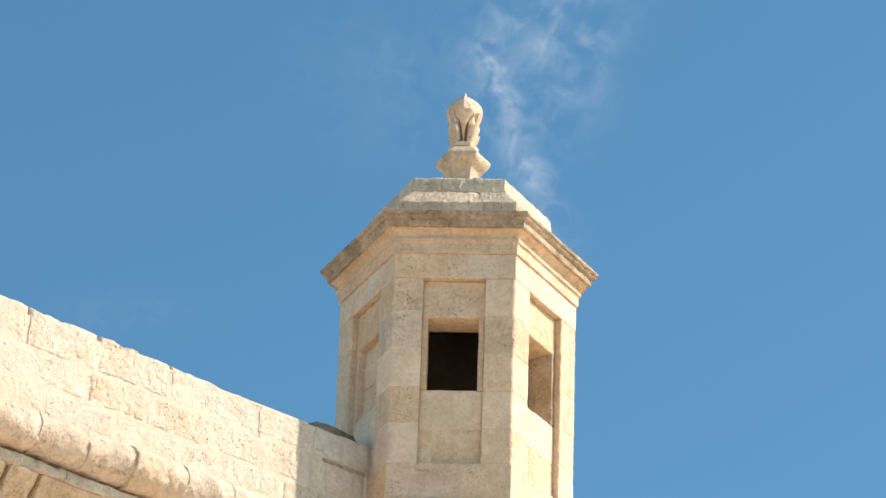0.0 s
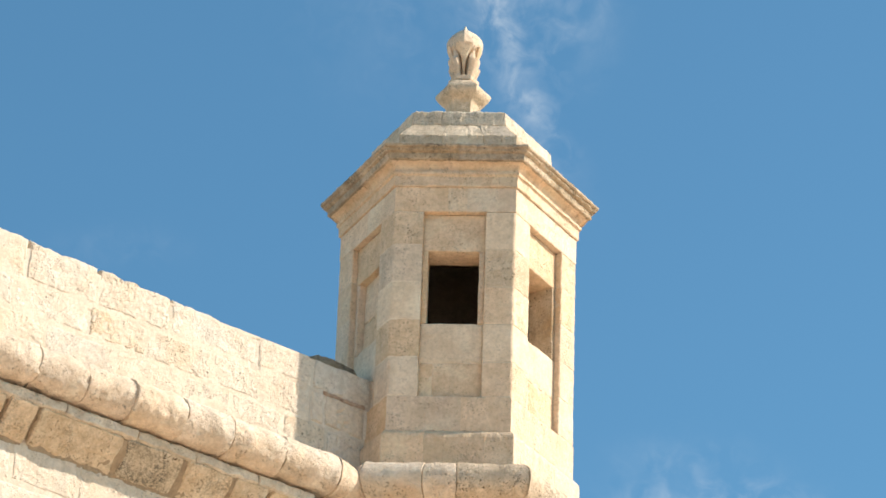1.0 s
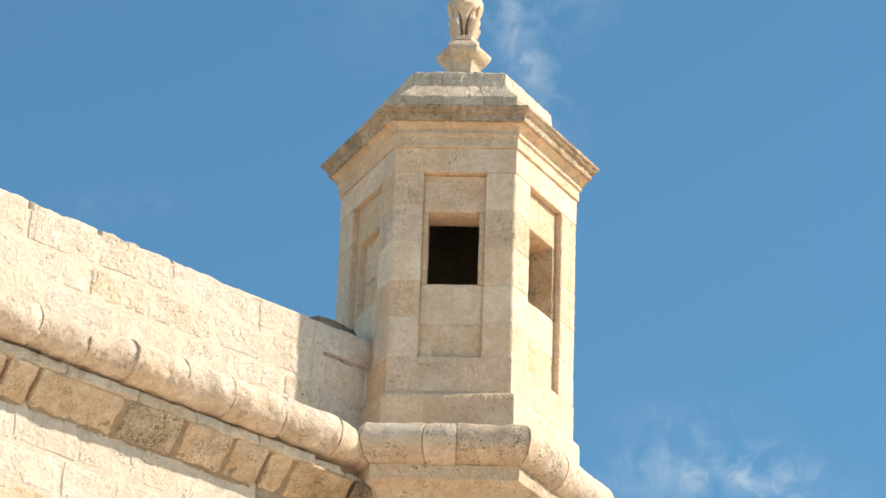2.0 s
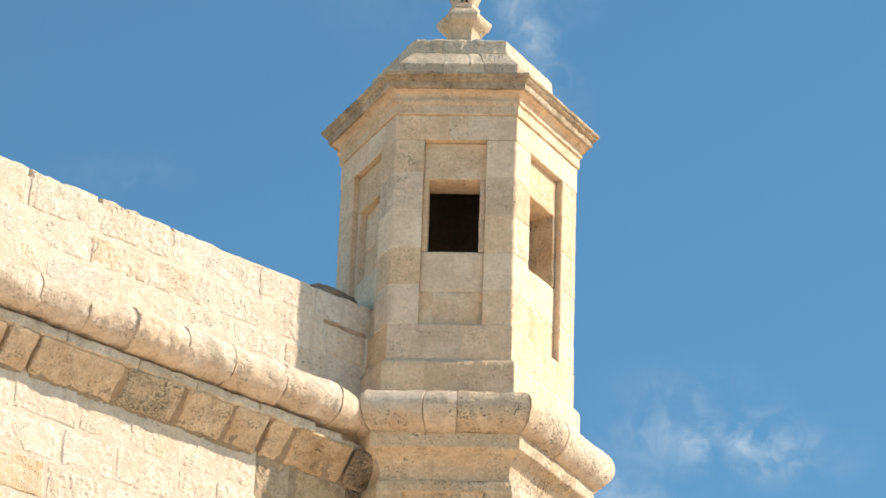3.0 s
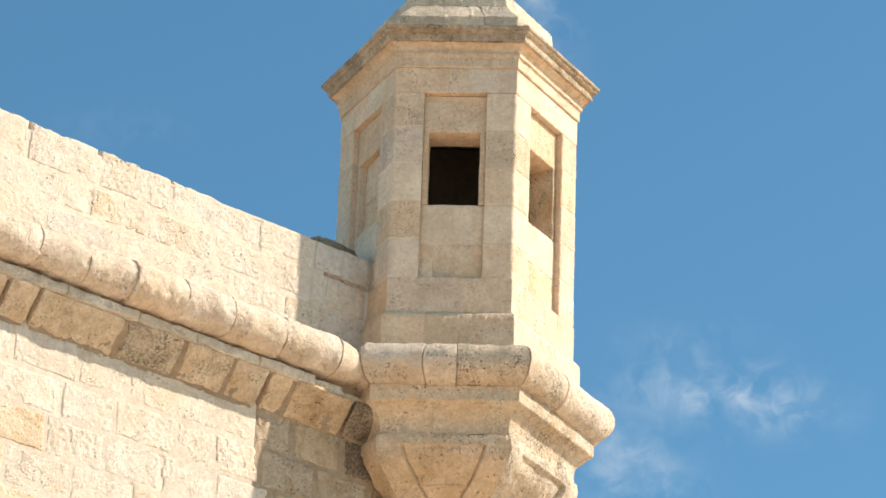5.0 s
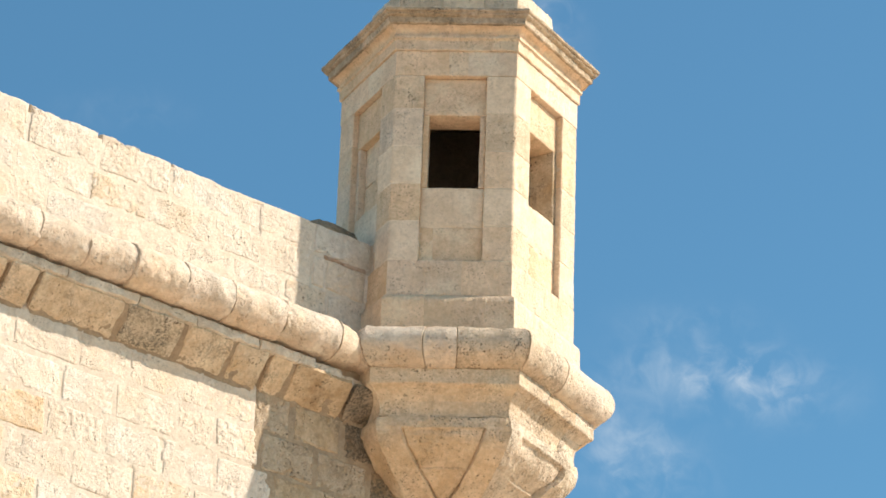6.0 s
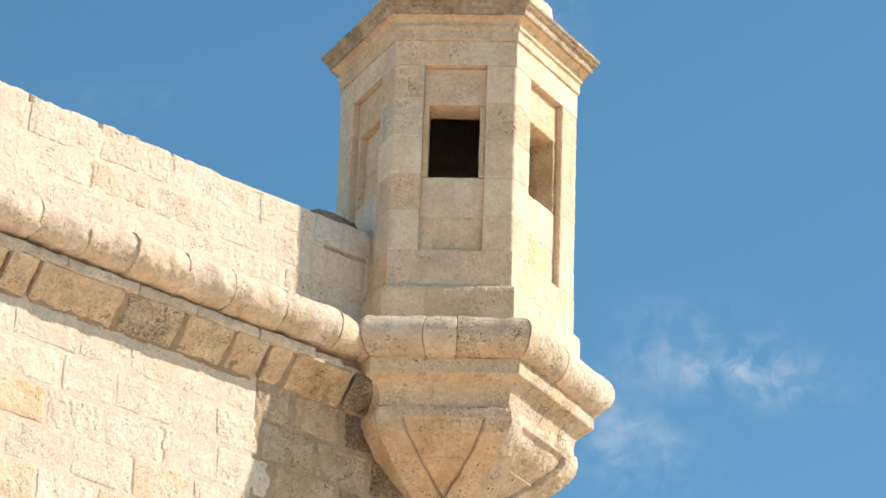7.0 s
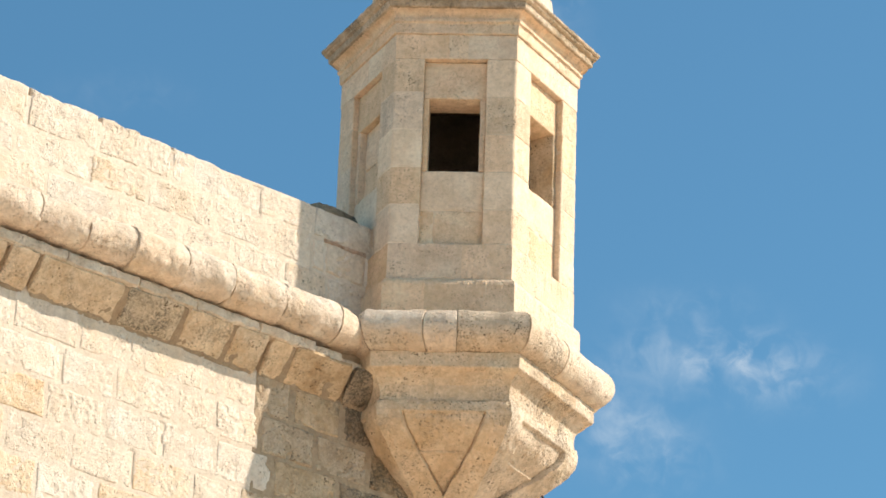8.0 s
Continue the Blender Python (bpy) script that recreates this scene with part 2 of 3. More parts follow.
def mesh_object(name, verts, faces, mat, parent=None, smooth=False):
    me = bpy.data.meshes.new(name)
    me.from_pydata([tuple(v) for v in verts], [], faces)
    bm = bmesh.new()
    bm.from_mesh(me)
    bmesh.ops.recalc_face_normals(bm, faces=bm.faces)
    if smooth:
        for f in bm.faces:
            f.smooth = True
        for e in bm.edges:
            if len(e.link_faces) == 2 and e.calc_face_angle(0) > radians(38):
                e.smooth = False
    bm.to_mesh(me)
    bm.free()
    me.materials.append(mat)
    ob = new(name, me)
    if parent:
        ob.parent = parent
    return ob


def thing(name, label, category, at=(0, 0, 0), kind="", group=""):
    ob = new(name)
    ob.location = at
    return tagged(ob, label, category, group, kind)


def rough(v, amp, freq=7.0, seed=0.0):
    q = Vector((v.x * freq + seed, v.y * freq - seed, v.z * freq + 0.3 * seed))
    return v + amp * noise.noise_vector(q) + 0.55 * amp * noise.noise_vector(q * 2.9) + 0.35 * amp * noise.noise_vector(q * 7.3)


def loft(name, stations, mat, parent=None, smooth=False, amp=0.0, freq=7.0):
    """A solid through closed outlines of equal count, with end caps."""
    n_ = len(stations[0])
    seed = rng.random() * 50
    verts = [rough(v, amp, freq, seed) if amp else v for st in stations for v in st]
    faces = [tuple(range(n_ - 1, -1, -1)), tuple(range((len(stations) - 1) * n_, len(stations) * n_))]
    for i in range(len(stations) - 1):
        for j in range(n_):
            a, b = i * n_ + j, i * n_ + (j + 1) % n_
            faces.append((a, b, b + n_, a + n_))
    return mesh_object(name, verts, faces, mat, parent, smooth)


def shrink(outline, d):
    c = sum(outline, Vector()) / len(outline)
    return [v + (c - v).normalized() * d for v in outline]


def swept(name, outlines, mat, parent, smooth=False, amp=0.004, bevel=0.006, freq=7.0):
    """A stone swept through outlines, its two end faces drawn in a little like a dressed and worn arris."""
    first, last = shrink(outlines[0], bevel * 1.6), shrink(outlines[-1], bevel * 1.6)
    d = (sum(outlines[-1], Vector()) / len(outlines[-1]) - sum(outlines[0], Vector()) / len(outlines[0])).normalized()
    second, before = [v + d * bevel for v in outlines[0]], [v - d * bevel for v in outlines[-1]]
    return loft(name, [first, second, *outlines[1:-1], before, last], mat, parent, smooth, amp, freq)


def corner(k, r, z):
    a = radians(PSI + 60 * k)
    return Vector((r * math.cos(a), r * math.sin(a), Z0 + z))


def along(k, f, r, z):
    """A point on the side of a hexagon from corner k to the next, at fraction f."""
    return corner(k, r, z).lerp(corner(k + 1, r, z), f)


def hex_stone(name, profile, k, f0, f1, mat, parent, steps=5, gap=0.004, **kw):
    """One stone of a hexagonal course: an outline of (radius, height) swept along side k."""
    g = gap / max(p[0] for p in profile) / 2
    f0, f1 = f0 + g, f1 - g
    sts = [[along(k, f0 + (f1 - f0) * i / steps, r, z) for r, z in profile] for i in range(steps + 1)]
    return swept(name, sts, mat, parent, **kw)


def wall_point(s, o, z):
    p = DIR * s + OUT * o
    return Vector((p.x, p.y, Z0 + z))


def wall_stone(name, profile, s0, s1, mat, parent, steps=4, gap=0.006, lean=0.0, **kw):
    """One stone of the curtain wall: an outline of (outward, height) swept along the wall."""
    s0, s1 = s0 + gap / 2, s1 - gap / 2
    zs = [z for _, z in profile]
    zm = sum(zs) / len(zs)
    sts = [[wall_point(s0 + (s1 - s0) * i / steps + lean * (z - zm), o, z) for o, z in profile] for i in range(steps + 1)]
    return swept(name, sts, mat, parent, **kw)


def arc(cx, cz, r, a0, a1, n_):
    return [(cx + r * math.cos(radians(a0 + (a1 - a0) * i / n_)), cz + r * math.sin(radians(a0 + (a1 - a0) * i / n_))) for i in range(n_ + 1)]


def bumps(q, f):
    return noise.noise(q * f) + 0.5 * noise.noise(q * (2.3 * f)) + 0.3 * noise.noise(q * (5.1 * f))


def spaced(a, b, round_, step):
    """Stations from a to b, closer at the two arrises."""
    n_ = max(2, round((b - a - 2 * round_) / step))
    inner = [a + round_ + (b - a - 2 * round_) * i / n_ for i in range(n_ + 1)]
    return [a, a + 0.3 * round_, a + 0.65 * round_, *inner, b - 0.65 * round_, b - 0.3 * round_, b]


def block(name, place, u0, u1, z0, z1, mat, parent, depth=0.10, step=0.016, amp=0.004, round_=0.010, chip=0.018, pit=0.010, wobble=0.006, lean=0.0, rise=None):
    """A squared stone with a weathered face: worn, chipped arrises, hollows and pits. place(o, u, z) sets a point."""
    us, zs = spaced(u0, u1, round_, step), spaced(z0, z1, round_, step)
    shift_ = Vector((rng.random() * 50, rng.random() * 50, rng.random() * 50))
    zm, nu, nz = (z0 + z1) / 2, len(us), len(zs)
    verts, rim = [], []
    for iz, z in enumerate(zs):
        for iu, u in enumerate(us):
            d = min(u - u0, u1 - u, z - z0, z1 - z)
            q = Vector((u, 0.0, z)) + shift_
            near = math.exp(-d / 0.03)
            o = -round_ * 0.8 * (1 - min(1.0, d / round_)) ** 2 - chip * near * max(0.0, bumps(q, 11.0) - 0.05) + amp * bumps(q, 5.0)
            if pit:
                deep = min(1.0, max(0.0, (noise.noise(q * 31.0) + 0.4 * noise.noise(q * 62.0) - 0.20) / 0.3))
                o -= pit * deep * min(1.0, max(0.0, 0.55 + 1.6 * noise.noise(q * 3.5)))
            uu = u + wobble * near * noise.noise(q * 8.0) + lean * (z - zm)
            zz = z + wobble * near * noise.noise(q * 8.0 + Vector((9, 9, 9)))
            if rise:
                zz += rise(u) * max(0.0, (z - z0) / (z1 - z0))
            verts.append(place(o, uu, zz))
            if iz in (0, nz - 1) or iu in (0, nu - 1):
                rim.append((iz, iu, uu, zz))
    faces = [(i * nu + j, i * nu + j + 1, (i + 1) * nu + j + 1, (i + 1) * nu + j) for i in range(nz - 1) for j in range(nu - 1)]
    back = {}
    for iz, iu, uu, zz in rim:
        back[iz, iu] = len(verts)
        verts.append(place(-depth, uu, zz))
    loop = [(0, j) for j in range(nu)] + [(i, nu - 1) for i in range(1, nz)] + [(nz - 1, j) for j in range(nu - 2, -1, -1)] + [(i, 0) for i in range(nz - 2, 0, -1)]
    for a, b in zip(loop, loop[1:] + loop[:1]):
        faces.append((a[0] * nu + a[1], back[a], back[b], b[0] * nu + b[1]))
    faces.append(tuple(back[c] for c in loop))
    return mesh_object(name, verts, faces, mat, parent, smooth=True)


HEX = 1 / math.cos(radians(30))        # corner radius for an apothem of 1
# sides: 3 is the left one, 4 faces the viewer, 5 the right one
FACES = (0, 1, 2, 3, 4, 5)

# ---- ground ----
gv = [(-3000, -3000, 0), (3000, -3000, 0), (3000, 3000, 0), (-3000, 3000, 0)]
tagged(mesh_object("ground", [Vector(v) for v in gv], [(0, 1, 2, 3)], M_GROUND), "dusty pale ground at the foot of the bastion", "ground", kind="structure")

# ---- curtain walls ----
O_PAR, O_LOW, O_ROLL, Z_ROLL, R_ROLL = 0.0, 0.075, 0.312, -1.490, 0.142
Z_TOP = -0.452


def prism(name, plan, z0, z1, mat, parent=None):
    n_ = len(plan)
    vs = [Vector((x, y, z0)) for x, y in plan] + [Vector((x, y, z1)) for x, y in plan]
    fs = [tuple(range(n_ - 1, -1, -1)), tuple(range(n_, 2 * n_))] + [(i, (i + 1) % n_, (i + 1) % n_ + n_, i + n_) for i in range(n_)]
    return mesh_object(name, vs, fs, mat, parent)


# the second wall of the salient mirrors the first about the line through corner R
def mirrored(v):
    a = radians(2 * PSI)
    return Vector((v.x * math.cos(a) + v.y * math.sin(a), v.x * math.sin(a) - v.y * math.cos(a), v.z))


def core(o_face, thick, z0, z1, name, parent, both):
    bis = Vector((math.cos(radians(PSI)), math.sin(radians(PSI)), 0))
    def meet(o):                       # where the face at o meets the line of symmetry
        return bis * (o / bis.dot(OUT))
    tip, inner = meet(o_face), meet(o_face - thick)
    a, b = DIR * -45 + OUT * o_face, DIR * -45 + OUT * (o_face - thick)
    plan = [a, tip, inner, b]
    if both:
        plan = [mirrored(v) for v in plan][::-1]
    return prism(name, [(v.x, v.y) for v in plan], Z0 + z0, Z0 + z1, M_MORTAR, parent)


wall_1 = thing("wall_1", "sunlit cream limestone curtain wall with a roll moulding", "wall", kind="structure")
wall_2 = thing("wall_2", "limestone curtain wall behind the sentry box", "wall", kind="structure")
for w_, both in ((wall_1, False), (wall_2, True)):
    core(O_LOW - 0.002, 3.0, -Z0, -1.66, "core", w_, both)
    core(O_PAR - 0.002, 0.55, -1.66, Z_TOP - 0.02, "parapet_core", w_, both)


def dense(outline, step=0.03):
    """The same outline with points at most a step apart."""
    out = []
    for (a, b), (c, d) in zip(outline, outline[1:]):
        n_ = max(1, int(math.hypot(c - a, d - b) / step))
        out += [(a + (c - a) * i / n_, b + (d - b) * i / n_) for i in range(n_)]
    return out + [outline[-1]]


def crest(s_):
    """The parapet's top climbs a little away from the box and is broken along its edge."""
    return -0.014 + 0.031 * max(0.0, -1.35 - s_) + 0.006 * bumps(Vector((s_, 3.1, 0.7)), 11.0) - 0.014 * max(0.0, noise.noise(Vector((s_ * 3.1, 8.2, 1.5))) - 0.1)


def course(parent, o, z0, z1, joints):
    """One course of the curtain wall between the given joints along the wall."""
    for a, b in zip(joints, joints[1:]):
        j0, j1 = rng.uniform(0.0, 0.012), rng.uniform(-0.012, 0.0)
        out, g = o + (rng.uniform(0.008, 0.013) if a > -1.7 and (o == O_LOW or a > -1.25) else rng.uniform(0.003, 0.007)), rng.uniform(0.012, 0.024)
        g += rng.uniform(0.015, 0.03) if o == O_LOW and a > -1.7 else 0.0
        block("stone", lambda o_, u, z, out=out: wall_point(u, out + o_, z), a + g / 2, b - g / 2, z0 + 0.004 + j0, z1 - 0.004 + (j1 if z1 != Z_TOP else 0.0), M_WALL, parent,
              step=0.013, amp=0.0036, round_=0.013, chip=0.022, pit=0.013, wobble=0.012, lean=rng.uniform(-0.04, 0.04), rise=crest if z1 == Z_TOP else None)


# ---- sentry box ----
box = thing("sentry_box", "hexagonal pale limestone sentry box with dark window openings", "sentry box", at=(0, 0, 0))
R_SHAFT, R_IN, LEG, Z_SILL, Z_HEAD, Z_REC0, Z_REC1 = 0.848, 0.560, 0.206, -0.132, 0.444, -0.715, 0.735
A_SHAFT = R_SHAFT / HEX
A_REC = A_SHAFT - 0.045
A_IN = R_IN / HEX


def quoin_outline(k, z, r=R_SHAFT, leg=LEG):
    """Plan of a corner stone that turns corner k, at height z."""
    v, a, b = corner(k, r, z), corner(k - 1, r, z), corner(k + 1, r, z)
    da, db = (a - v).normalized(), (b - v).normalized()
    na, nb = Vector((v.x + a.x, v.y + a.y, 0)).normalized(), Vector((v.x + b.x, v.y + b.y, 0)).normalized()
    t_ = (r - R_IN) / HEX
    pa, pb, e = v + da * leg, v + db * leg, 0.006
    worn = [v + da * 0.014, v + (da + db) * 0.004, v + db * 0.014]
    a1, b1 = pa + (v - pa).normalized() * e, pb + (v - pb).normalized() * e
    leg_a = [pa - na * (0.06 - 0.018 * i) for i in range(3)] + [pa - na * e] + [a1.lerp(v, 0.115 * i) for i in range(9)]
    leg_b = [b1.lerp(v, 0.115 * i) for i in range(8, -1, -1)] + [pb - nb * e] + [pb - nb * (0.024 + 0.018 * i) for i in range(3)]
    return [pa - na * t_, *leg_a, *worn, *leg_b, pb - nb * t_, corner(k, R_IN, z)]


def side_place(k, a_out):
    """The placing of points on side k: outward from a_out, along the side, up."""
    an = radians(PSI + 60 * k + 30)
    nn, tt = Vector((math.cos(an), math.sin(an), 0)), Vector((-math.sin(an), math.cos(an), 0))
    return lambda o, u, z: nn * (a_out + o) + tt * u + Vector((0, 0, Z0 + z))


def panel_stone(k, u0, u1, z0, z1, a_out=None, a_in=None, gap=0.003, name="panel_stone", mat=None, **kw):
    """A flat block of side k between u0 and u1 (metres from the middle of the side)."""
    a_out, a_in = a_out or A_REC, a_in or A_IN
    kw = {"amp": 0.0022, "round_": 0.005, "chip": 0.010, "pit": 0.004, "wobble": 0.003, "step": 0.02, **kw}
    return block(name, side_place(k, a_out), u0 + gap / 2, u1 - gap / 2, z0, z1, mat or M_TOWER, box, depth=a_out - a_in, **kw)


LEVELS = (-0.715, -0.425, -0.133, 0.163, 0.460, 0.735)
for k in range(6):
    shift = (0.0, 0.012, -0.01, 0.008, 0.010, -0.024)[k]
    for z0, z1 in zip(LEVELS, LEVELS[1:]):
        a = z0 + (shift if z0 > -0.7 else 0) + 0.003
        b = z1 + (shift if z1 < 0.7 else 0) - 0.003
        sts = [quoin_outline(k, a + (b - a) * i / 14) for i in range(15)]
        mat = {(4, -0.133): M_NEW, (4, -0.715): M_NEW, (4, 0.460): M_WORN, (4, 0.163): M_WORN, (5, 0.163): M_WORN, (5, 0.460): M_NEW, (5, -0.425): M_NEW}.get((k, z0), M_TOWER)
        swept("quoin", sts, mat, box, amp=0.0038 if k == 0 else 0.0026, bevel=0.002, freq=13.0, smooth=True)
for k in range(6):
    loft("mortar_bed", [quoin_outline(k, z, R_SHAFT - 0.0025, LEG - 0.003) for z in (-0.72, 0.0, 0.735)], M_PALE, box)
U_REC, U_WIN = R_SHAFT / 2 - LEG, 0.176
for k in FACES:
    for z0, z1 in ((Z_REC0, Z_SILL - 0.01), (Z_HEAD + 0.01, Z_REC1)):
        panel_stone(k, -U_REC, U_REC, z0, z1, a_out=A_REC - 0.0045, gap=0.0, name="mortar_bed", mat=M_PALE, amp=0.001, pit=0.0, chip=0.0, round_=0.002, wobble=0.0)
    panel_stone(k, -U_REC, U_REC, Z_HEAD, Z_REC1 - 0.003, name="lintel")
    panel_stone(k, -U_REC, U_REC, -0.440, Z_SILL, name="sill_stone", mat=M_NEW, chip=0.02)
    panel_stone(k, -U_REC, -0.122, Z_REC0, -0.444)
    panel_stone(k, -0.122, U_REC, Z_REC0, -0.444)
    for s_ in (-1, 1):
        u = sorted((s_ * U_REC, s_ * U_WIN))
        # the right window's far jamb takes the darker stone
        panel_stone(k, u[0], u[1], Z_SILL + 0.003, Z_HEAD - 0.003, name="jamb_stone", mat=M_DIRTY_SHADE if (k, s_) == (5, 1) else None)
    if k not in (4, 5):
        panel_stone(k, -U_WIN, U_WIN, Z_SILL + 0.002, 0.13, a_out=A_REC - 0.05, name="blocking_stone")
        panel_stone(k, -U_WIN, U_WIN, 0.134, Z_HEAD - 0.002, a_out=A_REC - 0.05, name="blocking_stone")

# added at the inner end of the right window to keep sun out
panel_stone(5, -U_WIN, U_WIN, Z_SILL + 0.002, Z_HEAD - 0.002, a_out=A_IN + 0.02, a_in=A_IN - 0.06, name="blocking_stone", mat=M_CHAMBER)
for k in (0, 1, 2, 3):                 # thin added lining whose dark colour holds the chamber's shade
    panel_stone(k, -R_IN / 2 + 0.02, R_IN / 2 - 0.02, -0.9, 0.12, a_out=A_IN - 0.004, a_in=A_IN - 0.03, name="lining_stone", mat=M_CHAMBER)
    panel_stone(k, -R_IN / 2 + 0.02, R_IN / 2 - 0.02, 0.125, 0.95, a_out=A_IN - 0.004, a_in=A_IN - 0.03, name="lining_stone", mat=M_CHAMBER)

# plain courses: plinth below, head course above, with their joints
R_PL = 0.896
for k in FACES:
    j = {4: 0.60, 5: 0.45, 3: 0.4}.get(k, 0.5)
    prof = [(R_IN, -0.985), (R_SHAFT, -0.985), (R_SHAFT + 0.003, -0.975), (R_SHAFT + 0.003, -0.726), (R_SHAFT - 0.002, -0.719), (R_IN, -0.719)]
    for f0, f1 in ((0, j), (j, 1)):
        hex_stone("plinth_stone", prof, k, f0, f1, M_TOWER, box, gap=-0.002, bevel=0.002, steps=40, amp=0.005, freq=15.0)
    j2 = {4: 0.32, 5: 0.62, 3: 0.55}.get(k, 0.4)
    prof = [(R_IN, -1.36), (R_PL, -1.36), (R_PL, -1.045), (R_PL - 0.008, -1.02), (R_SHAFT + 0.01, -0.989), (R_IN, -0.989)]
    for f0, f1 in ((0, j2), (j2, 1)):
        hex_stone("plinth_stone", prof, k, f0, f1, M_TOWER, box, gap=-0.002, bevel=0.002, steps=40, amp=0.005, freq=15.0)
    prof = [(R_IN, 0.739), (R_SHAFT - 0.003, 0.739), (R_SHAFT, 0.745), (R_SHAFT, 0.933), (R_IN, 0.933)]
    cuts = {4: (0, 0.44, 0.60, 1), 5: (0, 0.46, 1), 3: (0, 0.5, 1)}.get(k, (0, 0.5, 1))
    for f0, f1 in zip(cuts, cuts[1:]):
        hex_stone("head_stone", prof, k, f0, f1, M_WORN if (k, f0) == (4, 0.44) else M_TOWER, box, gap=-0.002, bevel=0.002, steps=24, amp=0.003, freq=15.0)
    # cornice: band, bead, cove and fascia, then a weathered drip course
    prof = [(R_IN, 0.935), (0.860, 0.935), (0.866, 0.941), (0.866, 1.012), (0.872, 1.020), (0.884, 1.024), (0.886, 1.042), (0.880, 1.049), (0.869, 1.053), (0.868, 1.068), (0.874, 1.082), (0.886, 1.094), (0.904, 1.102), (0.930, 1.108), (R_IN, 1.108)]
    cuts = {4: (0, 0.52, 1), 5: (0, 0.38, 1), 3: (0, 0.55, 1)}.get(k, (0, 0.5, 1))
    for f0, f1 in zip(cuts, cuts[1:]):
        hex_stone("cornice_stone", prof, k, f0, f1, M_TOWER, box, steps=40, amp=0.0036, freq=15.0, gap=-0.003, bevel=0.002)
    prof = [(R_IN, 1.110), (0.946, 1.110), (0.953, 1.116), (0.956, 1.140), (0.956, 1.160), (0.978, 1.166), (0.988, 1.173), (0.988, 1.184), (1.000, 1.187), (1.008, 1.194), (1.008, 1.210), (0.998, 1.216), (0.83, 1.262), (R_IN, 1.262)]
    for f0, f1 in zip(cuts, cuts[1:]):
        hex_stone("drip_stone", prof, k, f0, f1, M_DRIP, box, steps=60, amp=0.005, freq=24.0, gap=-0.003, bevel=0.002)
    prof = [(0.3, 1.27), (0.83, 1.27), (0.836, 1.276), (0.832, 1.372), (0.822, 1.384), (0.700, 1.505), (0.672, 1.540), (0.3, 1.540)]
    cuts = {4: (0, 0.37, 0.72, 1)}.get(k, (0, 0.5, 1))
    for f0, f1 in zip(cuts, cuts[1:]):
        hex_stone("roof_stone", dense(prof, 0.04), k, f0, f1, M_ROOF, box, steps=24, amp=0.0065, freq=16.0, gap=-0.001, bevel=0.004)
    prof = [(0.02, 1.543), (0.660, 1.543), (0.666, 1.552), (0.660, 1.600), (0.652, 1.658), (0.632, 1.676), (0.12, 1.86), (0.02, 1.86)]
    cuts = {4: (0, 0.31, 1)}.get(k, (0, 1))
    for f0, f1 in zip(cuts, cuts[1:]):
        hex_stone("roof_stone", dense(prof, 0.04), k, f0, f1, M_ROOF, box, steps=30, amp=0.007, freq=16.0, gap=-0.001, bevel=0.004)

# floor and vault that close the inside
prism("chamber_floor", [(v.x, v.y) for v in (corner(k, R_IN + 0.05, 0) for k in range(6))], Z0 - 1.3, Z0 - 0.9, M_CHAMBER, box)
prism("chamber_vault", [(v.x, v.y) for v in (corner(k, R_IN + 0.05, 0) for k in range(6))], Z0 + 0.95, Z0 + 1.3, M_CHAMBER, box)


# roll moulding, fillet, cove under the box
for k in FACES:
    prof = [(0.62 * HEX, -1.315)] + [(a * HEX, z) for a, z in arc(0.838, -1.447, 0.152, 112, -100, 18)] + [(0.62 * HEX, -1.592)]
    cuts = {4: (0, 0.37, 0.57, 1), 5: (0, 0.44, 1), 3: (0, 0.6, 1)}.get(k, (0, 0.5, 1))
    for f0, f1 in zip(cuts, cuts[1:]):
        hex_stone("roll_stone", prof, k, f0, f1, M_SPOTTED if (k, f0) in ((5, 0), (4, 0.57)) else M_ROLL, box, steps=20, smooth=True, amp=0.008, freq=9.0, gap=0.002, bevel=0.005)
    cuts = {4: (0, 0.42, 1), 5: (0, 0.40, 0.75, 1), 3: (0, 0.6, 1)}.get(k, (0, 0.5, 1))
    prof = [(0.6, -1.904), (0.868, -1.902), (0.862, -1.88), (0.864, -1.845), (0.878, -1.795), (0.906, -1.757), (0.945, -1.728), (0.984, -1.712), (0.994, -1.706), (0.998, -1.696), (0.998, -1.598), (0.6, -1.598)]
    for f0, f1 in zip(cuts, cuts[1:]):
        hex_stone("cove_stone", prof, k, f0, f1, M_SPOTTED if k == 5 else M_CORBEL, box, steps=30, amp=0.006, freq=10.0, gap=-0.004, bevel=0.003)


# corbel: a swelling hexagonal bowl with broad hip ribs and sunk panels in two tiers
BOWL = [(0.868, -1.906), (0.888, -1.914), (0.897, -1.945), (0.897, -1.985), (0.888, -2.035), (0.866, -2.08), (0.83, -2.12), (0.754, -2.184), (0.659, -2.248),
        (0.585, -2.298), (0.505, -2.35), (0.432, -2.402), (0.368, -2.455), (0.308, -2.52), (0.27, -2.60), (0.21, -2.71), (0.15, -2.86)]


def bowl_radius(z):
    for (r0, z0), (r1, z1) in zip(BOWL, BOWL[1:]):
        if z <= z0 and z >= z1:
            return r0 + (r1 - r0) * (z0 - z) / (z0 - z1)
    return BOWL[-1][0]


